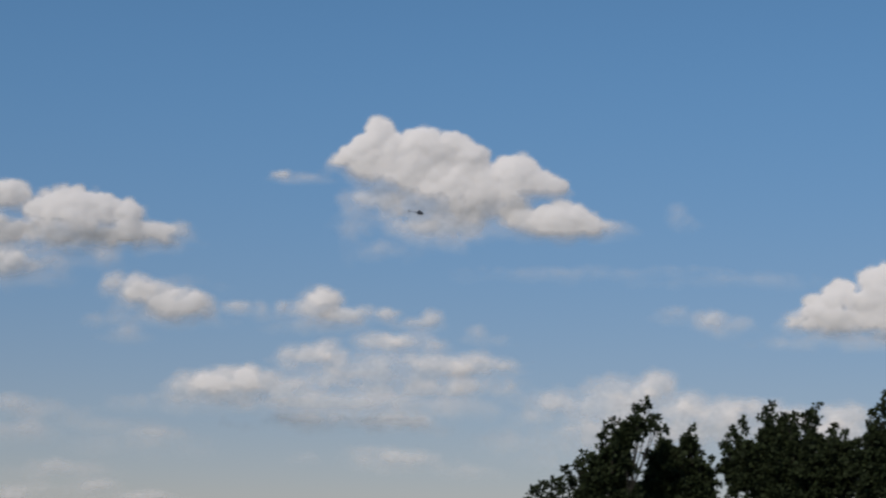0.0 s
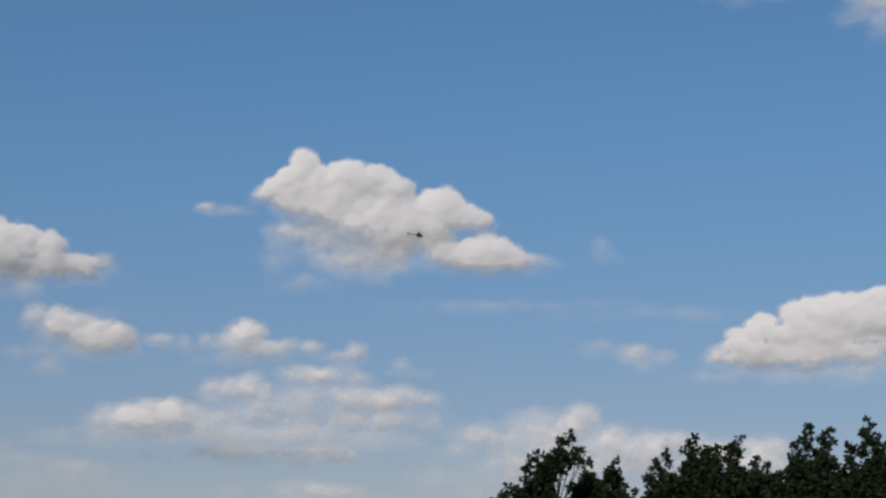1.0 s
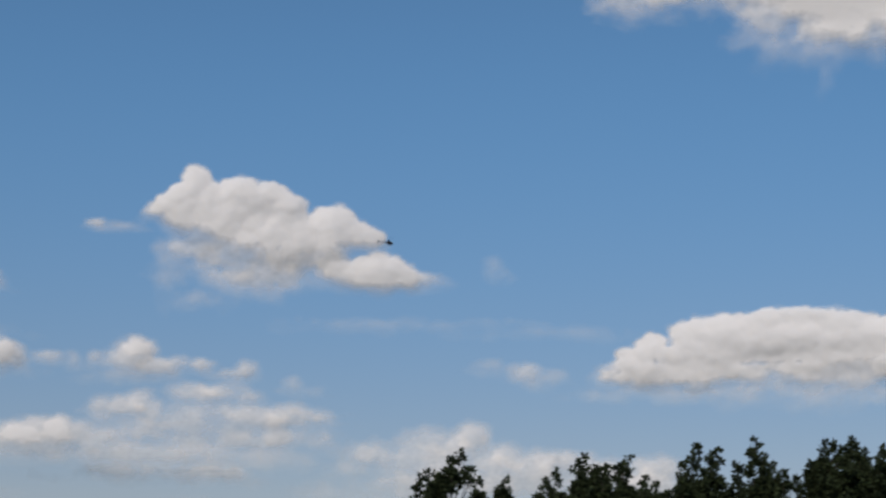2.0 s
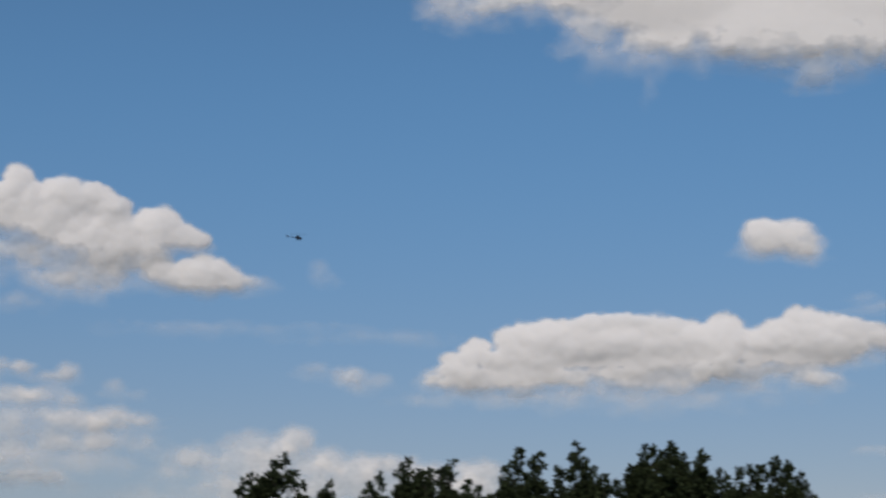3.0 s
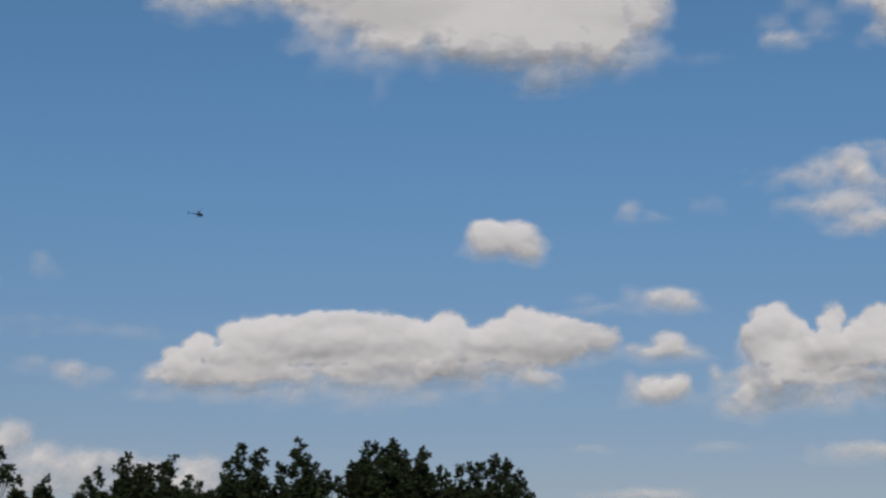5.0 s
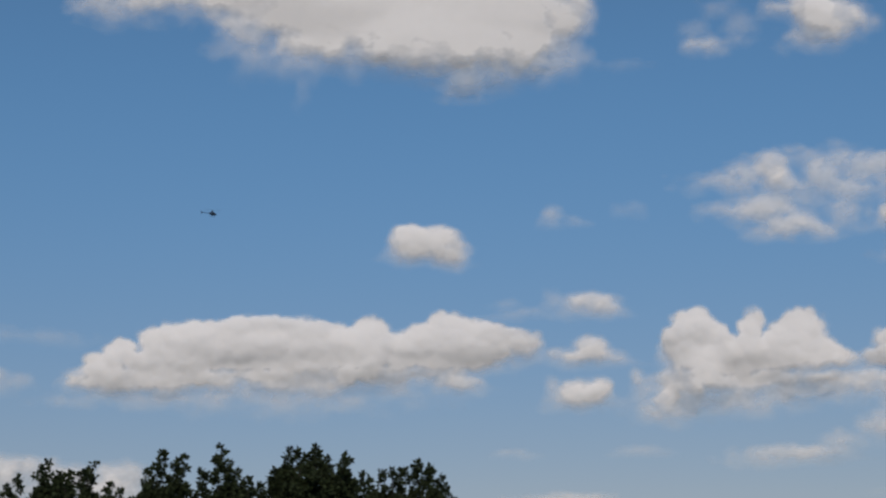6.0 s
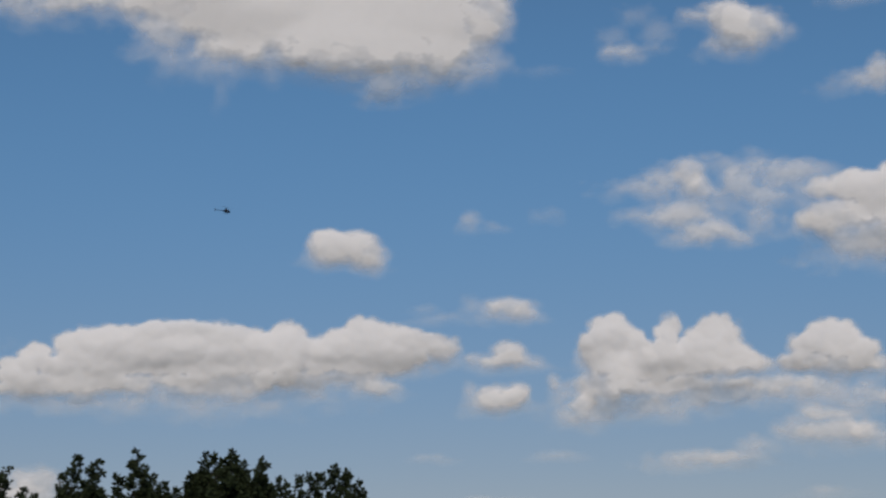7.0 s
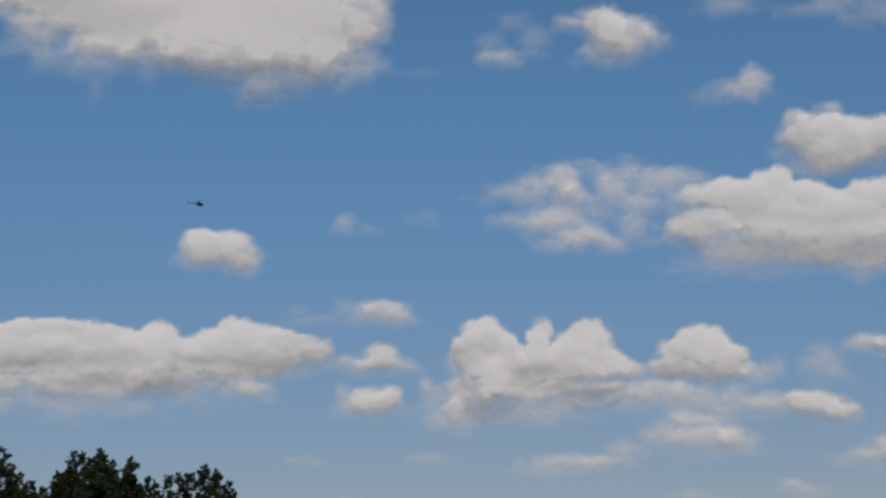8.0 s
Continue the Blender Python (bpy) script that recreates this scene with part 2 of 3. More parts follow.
cloud("row of small white cumulus puffs", -3.35, 4200, 578, [
    (-214, 0, 25, 11, 0.53), (-158, -2, 16, 15, 0.48), (-115, 0, 17, 15, 0.48), (-34, 2, 56, 40, 0.79), (-29, 24, 35, 22, 0.79),
    (16, -16, 56, 25, 0.79), (-40, -32, 62, 15, 0.53), (59, -5, 27, 17, 0.7), (115, -11, 27, 15, 0.66), (178, -27, 37, 11, 0.53),
    (215, -13, 25, 20, 0.66)], seed=14, lumpy=0.8, lip=0.34)
cloud("thin ragged white cloud wisp, half transparent", 1.18, 4200, 526, [
    (-17, 4, 25, 17, 0.47), (15, -12, 27, 10, 0.26)], seed=16)
# distance haze over the low clouds is put into their lower density
cloud("hazy flat white cloud low in the sky", -1.43, 4200, 446, [
    (-197, 25, 72, 25, 0.71), (-154, 38, 37, 25, 0.71), (-129, 26, 40, 20, 0.67), (-30, 58, 60, 25, 0.67), (26, 63, 68, 22, 0.67),
    (76, 55, 35, 20, 0.63), (120, 9, 124, 25, 0.71), (157, 22, 56, 20, 0.71), (207, 8, 62, 14, 0.67), (-5, 19, 137, 25, 0.55, 0.36),
    (245, -33, 17, 25, 0.42), (145, -35, 87, 22, 0.59), (46, -43, 161, 22, 0.55, 0.36), (-77, -61, 87, 25, 0.5), (-165, -28, 81, 30, 0.6),
    (-4, -12, 211, 45, 0.52, 0.36), (-128, -2, 99, 20, 0.42)], seed=18, lumpy=0.5, lip=0.22)
cloud("hazy flat white cloud low in the sky", -3.96, 4140, 394, [
    (-186, 13, 91, 34, 0.84, -0.2), (-222, 6, 85, 24, 0.84), (-119, 15, 55, 32, 0.76), (-270, -1, 42, 22, 0.67), (-58, -2, 46, 27, 0.63),
    (-160, -26, 176, 22, 0.59, 0.6), (83, -30, 256, 19, 0.49, 0.36)], seed=20, lumpy=0.5, lip=0.22)
cloud("hazy flat white cloud low in the sky", -2.72, 4200, 333, [
    (-31, -1, 154, 16, 0.52), (117, 2, 68, 19, 0.57)], seed=22, lumpy=0.5, lip=0.22)
cloud("faint flat cloud in the haze", -0.55, 4200, 251, [
    (-46, 1, 92, 20, 0.69), (-108, 19, 49, 12, 0.52), (108, -21, 49, 11, 0.34)], seed=24, lumpy=0.5, lip=0.22)
cloud("faint flat cloud in the haze", -4.12, 4200, 254, [
    (0, 0, 22, 11, 0.52)], seed=26, lumpy=0.5, lip=0.22)
cloud("hazy flat white cloud low in the sky", -12.15, 4200, 326, [
    (-42, 20, 54, 24, 0.63), (41, 11, 61, 19, 0.34), (-28, -28, 72, 19, 0.42)], seed=28, lumpy=0.5, lip=0.22)
cloud("faint flat cloud in the haze", -9.28, 4200, 290, [
    (48, 6, 73, 12, 0.46), (-49, 21, 73, 12, 0.29), (25, -17, 97, 17, 0.29)], seed=30, lumpy=0.5, lip=0.22)
cloud("faint flat cloud in the haze", -10.56, 4200, 189, [
    (-46, 26, 85, 17, 0.46), (39, -11, 42, 18, 0.69), (-149, -31, 48, 17, 0.69), (135, -28, 67, 12, 0.69), (-56, -20, 96, 17, 0.34)], seed=32, lumpy=0.5, lip=0.22)
cloud("long hazy white cloud bank behind the trees", 7.1, 4200, 348, [
    (-270, 33, 56, 31, 0.58), (-146, 55, 68, 30, 0.51), (-61, 61, 49, 37, 0.74), (-73, 30, 74, 37, 0.62), (19, 31, 43, 32, 0.74),
    (-12, 12, 86, 32, 0.7), (97, 13, 73, 32, 0.66), (170, 13, 73, 29, 0.7), (230, 1, 73, 27, 0.66), (338, 4, 61, 29, 0.74, -0.1),
    (290, -11, 73, 24, 0.7), (-183, 14, 142, 42, 0.58), (49, -24, 245, 49, 0.58, 0.27), (-134, -38, 184, 52, 0.53, 0.18), (-356, -49, 74, 17, 0.31),
    (-245, -20, 35, 20, 0.47), (325, -47, 97, 49, 0.62)], seed=34, lumpy=0.5, lip=0.22)
cloud("thin ragged white cloud wisp, half transparent", 6.79, 4200, 577, [
    (0, 0, 32, 12, 0.38)], seed=36)
cloud("thin ragged white cloud wisp, half transparent", 8.3, 4200, 560, [
    (-23, 1, 32, 22, 0.59), (23, -8, 31, 15, 0.34)], seed=38)
cloud("thin ragged white cloud wisp, half transparent", 7.04, 3760, 710, [
    (-5, 4, 16, 16, 0.26), (1, -8, 20, 11, 0.21)], seed=40)
cloud("long white cumulus bank with lumpy sunlit top and grey flat base", 17.23, 4200, 605, [
    (-434, -23, 69, 25, 1, 0.18), (-409, 11, 44, 38, 1, -0.3), (-453, -4, 35, 25, 1, -0.2), (-391, 27, 25, 19), (-334, 42, 40, 33, 1, 0.09),
    (-296, 48, 43, 35, 1, 0.09), (-327, 4, 50, 33, 1, 0.18), (-252, 54, 38, 33, 1, -0.1), (-215, 56, 38, 31, 1, -0.04), (-252, 14, 75, 38, 1, 0.6),
    (-171, 38, 69, 43, 1, 0.27), (-152, 53, 56, 43, 1, 0.4), (-115, 59, 56, 40, 1, 0.45), (-52, 53, 69, 45, 1, 0.5), (-2, 40, 69, 50, 1, 0.45),
    (-90, 9, 125, 40, 1, 0.6), (35, 58, 44, 30, 1, -0.2), (72, 46, 44, 31, 1, -0.3), (141, 51, 62, 45, 1, -0.4), (134, 14, 81, 37, 1, -0.4),
    (72, 4, 62, 25, 1, -0.3), (184, 38, 50, 35, 1, -0.1), (202, 20, 62, 37, 1, 0.09), (258, 44, 47, 35, 1, 0.18), (308, 69, 44, 37, 1, -0.1),
    (345, 60, 50, 35), (295, 31, 68, 37, 1, 0.27), (406, 43, 74, 40, 1, 0.18), (467, 37, 50, 37, 0.95, 0.09), (356, 12, 105, 37, 1, 0.6),
    (-402, -46, 112, 27, 0.95, 0.09), (-302, -40, 87, 30, 1, -0.04), (-478, -46, 44, 18, 0.8, 0.18), (-202, -45, 75, 25, 0.95, 0.18),
    (-121, -35, 62, 20, 0.95, -0.2), (-3, -42, 162, 35, 0.9, 0.6), (158, -37, 136, 25, 0.85, 0.6), (281, -31, 87, 22, 0.8, 0.54),
    (336, -52, 59, 21, 0.9), (-3, 8, 399, 45, 1, 0.45), (-302, -15, 144, 40, 1, 0.36), (307, 6, 155, 37, 1, 0.45), (-302, -80, 206, 17, 0.5, 0.6),
    (-53, -80, 211, 27, 0.42, 0.6), (95, -74, 173, 22, 0.36, 0.6)], seed=42)
cloud("hazy flat white cloud low in the sky", 24.73, 4200, 294, [
    (0, 0, 103, 14, 0.71)], seed=44, lumpy=0.5, lip=0.22)
cloud("small soft white cumulus puff in the blue sky", 20.89, 3530, 723, [
    (-43, 5, 37, 29, 0.88), (8, 15, 46, 25, 0.93, -0.1), (-24, 19, 38, 21, 0.93), (-3, -2, 53, 23, 0.93), (34, -1, 36, 30, 0.88),
    (50, -23, 30, 17, 0.74), (-8, -12, 63, 15, 0.65, 0.36)], seed=46, lumpy=0.8, lip=0.34)
cloud("thin ragged white cloud wisp, half transparent", 24.99, 3230, 710, [
    (-15, 1, 19, 14, 0.47), (17, -7, 18, 7, 0.38)], seed=48)
cloud("thin ragged white cloud wisp, half transparent", 27.02, 3440, 767, [
    (0, 0, 19, 12, 0.19)], seed=50)
cloud("small soft white cumulus puff in the blue sky", 24.74, 4160, 718, [
    (83, 3, 50, 25, 0.79), (40, 0, 50, 22, 0.56), (108, -13, 35, 14, 0.7), (-4, 7, 22, 20, 0.37), (-47, -18, 62, 10, 0.28), (-115, 3, 27, 9, 0.33)], seed=52, lumpy=0.8, lip=0.34)
cloud("small soft white cumulus puff in the blue sky", 25.68, 4200, 622, [
    (4, 4, 40, 30, 0.88), (-5, -12, 67, 22, 0.86), (-48, -11, 37, 17, 0.7), (45, -18, 40, 15, 0.56)], seed=54, lumpy=0.8, lip=0.34)
cloud("small soft white cumulus puff in the blue sky", 25.39, 4200, 524, [
    (4, 1, 65, 30, 0.88), (41, 2, 37, 30, 0.88), (-12, -5, 57, 27, 0.82), (-58, 0, 20, 25, 0.47)], seed=56, lumpy=0.8, lip=0.34)
cloud("two tall white cauliflower cumulus domes over a grey base", 31.42, 4200, 577, [
    (-184, 78, 60, 48, 1, 0.04), (-212, 48, 55, 52, 1, 0.18), (-107, 30, 37, 45, 1, 0.54), (-172, 21, 62, 55, 1, -0.4), (-132, 56, 30, 32),
    (-60, 79, 35, 45, 1, -0.3), (-70, 48, 35, 37), (43, 68, 57, 52, 1, -0.3), (5, 46, 56, 56, 1, -0.1), (54, 26, 68, 47, 1, -0.4),
    (98, 25, 40, 32, 1, -0.1), (128, 12, 31, 22), (-27, 9, 87, 37, 1, 0.6), (-102, 5, 75, 42, 1, 0.6), (-59, -34, 186, 25, 0.95, 0.6),
    (-208, -33, 75, 30, 0.85, 0.6), (139, -38, 124, 22, 0.85, 0.6), (212, -52, 111, 22, 0.65, 0.54), (-256, -70, 34, 30, 0.85, -0.1),
    (-253, -95, 56, 22, 0.55, 0.18), (-134, -72, 174, 27, 0.6, 0.6), (39, -63, 173, 20, 0.5, 0.6), (-314, -22, 14, 20, 0.6),
    (-296, -54, 32, 22, 0.42, 0.36), (-303, -91, 25, 15, 0.32)], seed=58)
cloud("white sunlit cumulus cloud with a soft grey base", 35.63, 4230, 617, [
    (-19, 15, 72, 47, 1, -0.24), (-69, 11, 50, 32), (41, -12, 50, 37, 1, 0.09), (-83, -26, 81, 25, 0.9, 0.6), (3, -39, 112, 22, 0.9, 0.6),
    (77, -38, 40, 25, 0.8), (120, -39, 25, 20, 0.5), (145, -34, 15, 20, 0.4)], seed=60)
cloud("soft white cloud with a hazy trailing end", 37.35, 4200, 506, [
    (92, -6, 79, 27, 0.95, -0.2), (62, 3, 39, 21, 0.95), (145, -24, 39, 21, 0.85), (-4, -7, 61, 22, 0.6), (-89, -4, 98, 29, 0.5),
    (-64, 26, 31, 17, 0.5)], seed=62)
cloud("hazy flat white cloud low in the sky", 34.77, 4140, 433, [
    (19, 28, 75, 16, 0.76, 0.09), (-11, 37, 36, 16, 0.76), (42, -6, 97, 29, 0.8, -0.06), (101, -11, 42, 24, 0.76), (-36, -1, 55, 34, 0.59, 0.18),
    (-115, -30, 42, 19, 0.5), (35, -39, 121, 11, 0.34)], seed=64, lumpy=0.5, lip=0.22)
cloud("hazy flat white cloud low in the sky", 31.44, 4200, 383, [
    (-3, 1, 111, 18, 0.71), (-113, 0, 20, 15, 0.5), (83, -1, 49, 14, 0.5)], seed=66, lumpy=0.5, lip=0.22)
cloud("hazy flat white cloud low in the sky", 40.7, 4200, 399, [
    (-41, -13, 63, 17, 0.67), (-7, 1, 24, 26, 0.67), (30, -1, 72, 36, 0.67)], seed=68, lumpy=0.5, lip=0.22)
cloud("small soft white cumulus puff in the blue sky", 40.67, 4200, 625, [
    (-25, 1, 46, 18, 0.79), (22, -1, 49, 19, 0.74)], seed=70, lumpy=0.8, lip=0.34)
cloud("thin ragged white cloud wisp, half transparent", 38.95, 4200, 588, [
    (-3, -1, 39, 32, 0.38), (-20, 25, 12, 12, 0.38), (14, -20, 27, 17, 0.42)], seed=72)
cloud("faint flat cloud in the haze", 38.2, 4200, 320, [
    (-21, 4, 19, 12, 0.57), (8, -6, 31, 10, 0.46)], seed=74, lumpy=0.5, lip=0.22)
cloud("faint flat cloud in the haze", 34.95, 4200, 308, [
    (0, 0, 49, 10, 0.52)], seed=76, lumpy=0.5, lip=0.22)
cloud("faint flat cloud in the haze", 23.25, 4200, 398, [
    (0, 0, 32, 7, 0.4)], seed=78, lumpy=0.5, lip=0.22)
cloud("faint flat cloud in the haze", 27.2, 4200, 396, [
    (0, 0, 37, 7, 0.29)], seed=80, lumpy=0.5, lip=0.22)
cloud("small soft white cumulus puff in the blue sky", 33.03, 2240, 722, [
    (-9, 9, 29, 25, 0.88, -0.1), (18, 0, 43, 23, 0.84, -0.04), (-50, 17, 17, 10, 0.65), (-3, -17, 41, 16, 0.65, 0.18), (49, -5, 18, 15, 0.7),
    (-29, 27, 17, 7, 0.47)], seed=82, wild=1.3, lumpy=0.5, lip=0.34)
cloud("thin ragged white cloud wisp, half transparent", 29.88, 2250, 725, [
    (-17, -23, 26, 9, 0.55), (-2, 23, 17, 10, 0.17), (25, -7, 18, 14, 0.21), (-27, -5, 15, 12, 0.17), (11, -21, 21, 6, 0.34), (32, 8, 10, 7, 0.17)], seed=84, wild=1.5)
cloud("thin ragged white cloud wisp, half transparent", 36.49, 2460, 717, [
    (36, 4, 19, 18, 0.64), (17, -6, 19, 10, 0.59), (-12, -1, 21, 10, 0.38), (-35, -15, 21, 7, 0.21)], seed=86, wild=1.4)
cloud("white sunlit cumulus cloud with a soft grey base", 40.43, 2730, 703, [
    (-99, 31, 18, 15, 0.7), (-104, 10, 20, 13, 0.7), (-68, 7, 49, 29, 0.95), (-35, 20, 33, 16, 1, -0.1), (-4, -1, 49, 34, 1, -0.04),
    (-45, -20, 49, 24, 0.9, 0.18), (36, 4, 40, 31), (74, -3, 48, 32), (-50, 44, 15, 8, 0.5), (2, -31, 48, 15, 0.7, 0.36)], seed=88, wild=1.4, lumpy=0.6, lip=0.34)
cloud("ragged white cloud with torn wispy ends", 32.21, 3290, 754, [
    (-48, 41, 32, 34, 0.72), (-34, 10, 38, 28, 0.72), (-123, 25, 60, 14, 0.42), (-83, 27, 50, 20, 0.47), (36, 48, 55, 22, 0.51),
    (85, 31, 59, 24, 0.51, 0.18), (144, 40, 40, 16, 0.51), (35, 7, 59, 40, 0.51, 0.18), (93, -15, 49, 28, 0.42, 0.18), (-16, -57, 54, 22, 0.77, -0.1),
    (13, -68, 35, 18, 0.68), (-85, -35, 59, 16, 0.55), (-134, -28, 30, 12, 0.42), (-60, -25, 50, 24, 0.59), (63, -44, 39, 22, 0.34),
    (-18, 70, 22, 12, 0.26), (67, 73, 25, 12, 0.26)], seed=90, wild=1.6, lumpy=0.4)
cloud("broad white cumulus with sunlit top and hazy base", 38.72, 3420, 737, [
    (-204, 55, 41, 25, 0.9), (-149, 52, 46, 29), (-62, 68, 43, 29, 1, -0.16), (-89, 38, 71, 41, 1, 0.04), (2, 38, 61, 34, 1, 0.05),
    (51, 35, 40, 22, 1, -0.4), (-30, 4, 122, 41, 1, 0.09), (111, 37, 60, 30, 1, -0.1), (69, -7, 111, 45, 1, 0.18), (131, 46, 40, 22), (188, 17, 60, 60),
    (-181, -4, 66, 36, 0.9, 0.09), (-222, -17, 31, 23, 0.7), (-52, -50, 167, 38, 0.85, 0.6), (96, -58, 110, 38, 0.85, 0.6), (184, -54, 60, 40, 0.8)], seed=92, wild=1.2, lumpy=0.6, lip=0.34)
cloud("thin ragged white cloud wisp, half transparent", 36.83, 2120, 713, [
    (0, 0, 26, 9, 0.34)], seed=94, wild=1.4)
cloud("thin ragged white cloud wisp, half transparent", 40.31, 2120, 697, [
    (-15, 6, 38, 10, 0.34), (22, -2, 32, 14, 0.38)], seed=96, wild=1.4)
cloud("large bright cumulus overhead with ragged shaded edges", 18.7, 2320, 777, [
    (120, 4, 131, 60, 1, -0.32), (105, -48, 113, 32, 0.9, -0.1), (182, -35, 74, 42, 0.92, -0.1), (7, -8, 121, 48, 0.97, 0.18),
    (-85, 13, 100, 43, 0.95, 0.29), (238, -25, 49, 42, 0.8), (267, 4, 35, 35, 0.8), (-57, -47, 64, 18, 0.7, 0.18), (-128, -23, 43, 29, 0.6),
    (-258, 14, 58, 16, 0.75), (-316, 20, 36, 18, 0.6), (-186, 16, 65, 14, 0.7), (-93, -68, 32, 14, 0.35), (-136, -75, 14, 13, 0.15),
    (-15, -56, 43, 16, 0.4), (139, -96, 25, 11, 0.6), (174, -82, 49, 13, 0.5), (83, -73, 49, 11, 0.6), (223, -69, 35, 15, 0.5), (265, -66, 28, 8, 0.35),
    (313, -67, 28, 4, 0.2), (-287, -4, 43, 10, 0.3), (-68, -99, 7, 14, 0.15), (51, 54, 236, 57, 1, 0.09), (156, 44, 135, 50, 1, -0.2)], seed=98, wild=1.25, lumpy=0.15, lip=0.18)
cloud("faint thin streak of high cloud", 6.94, 3800, 598, [
    (-133, 6, 204, 10, 0.2), (133, -7, 125, 10, 0.18)], seed=76)


# ---- trees ----
def tube(bm, points, radii, sides=7):
    """A tapered limb along the points."""
    rings = []
    for i, (p, r) in enumerate(zip(points, radii)):
        ahead = (points[min(i + 1, len(points) - 1)] - points[max(i - 1, 0)]).normalized()
        side = ahead.orthogonal().normalized()
        up = ahead.cross(side)
        rings.append([bm.verts.new(p + (side * math.cos(math.tau * j / sides) + up * math.sin(math.tau * j / sides)) * r) for j in range(sides)])
    for low, high in zip(rings, rings[1:]):
        for j in range(sides):
            bm.faces.new((low[j], low[(j + 1) % sides], high[(j + 1) % sides], high[j]))
    bm.faces.new(rings[0][::-1])
    bm.faces.new(rings[-1])


def leaves(centres, radius, outward, rng, per=8, length=0.13):
    """Folded leaves in tufts round the centres: vertices and faces."""
    n = len(centres) * per
    c = np.repeat(centres, per, 0)
    out = np.repeat(outward, per, 0)
    r = np.repeat(radius, per)[:, None]
    way = rng.normal(size=(n, 3))
    way /= np.linalg.norm(way, axis=1)[:, None]
    base = c + way * r * rng.uniform(0.15, 1.0, (n, 1))
    tip = way * 0.8 + out * 0.5 + rng.normal(size=(n, 3)) * 0.35
    tip /= np.linalg.norm(tip, axis=1)[:, None]
    side = np.cross(tip, rng.normal(size=(n, 3)))
    side /= np.linalg.norm(side, axis=1)[:, None]
    drop = np.cross(tip, side)
    size = length * rng.uniform(0.65, 1.35, (n, 1))
    mid = base + tip * size * 0.5
    v = np.stack([base, mid + side * size * 0.33 + drop * size * 0.12, base + tip * size, mid - side * size * 0.33 + drop * size * 0.12], 1)
    f = np.arange(n)[:, None] * 4
    return v.reshape(-1, 3), np.concatenate([f + [0, 1, 2], f + [0, 2, 3]])


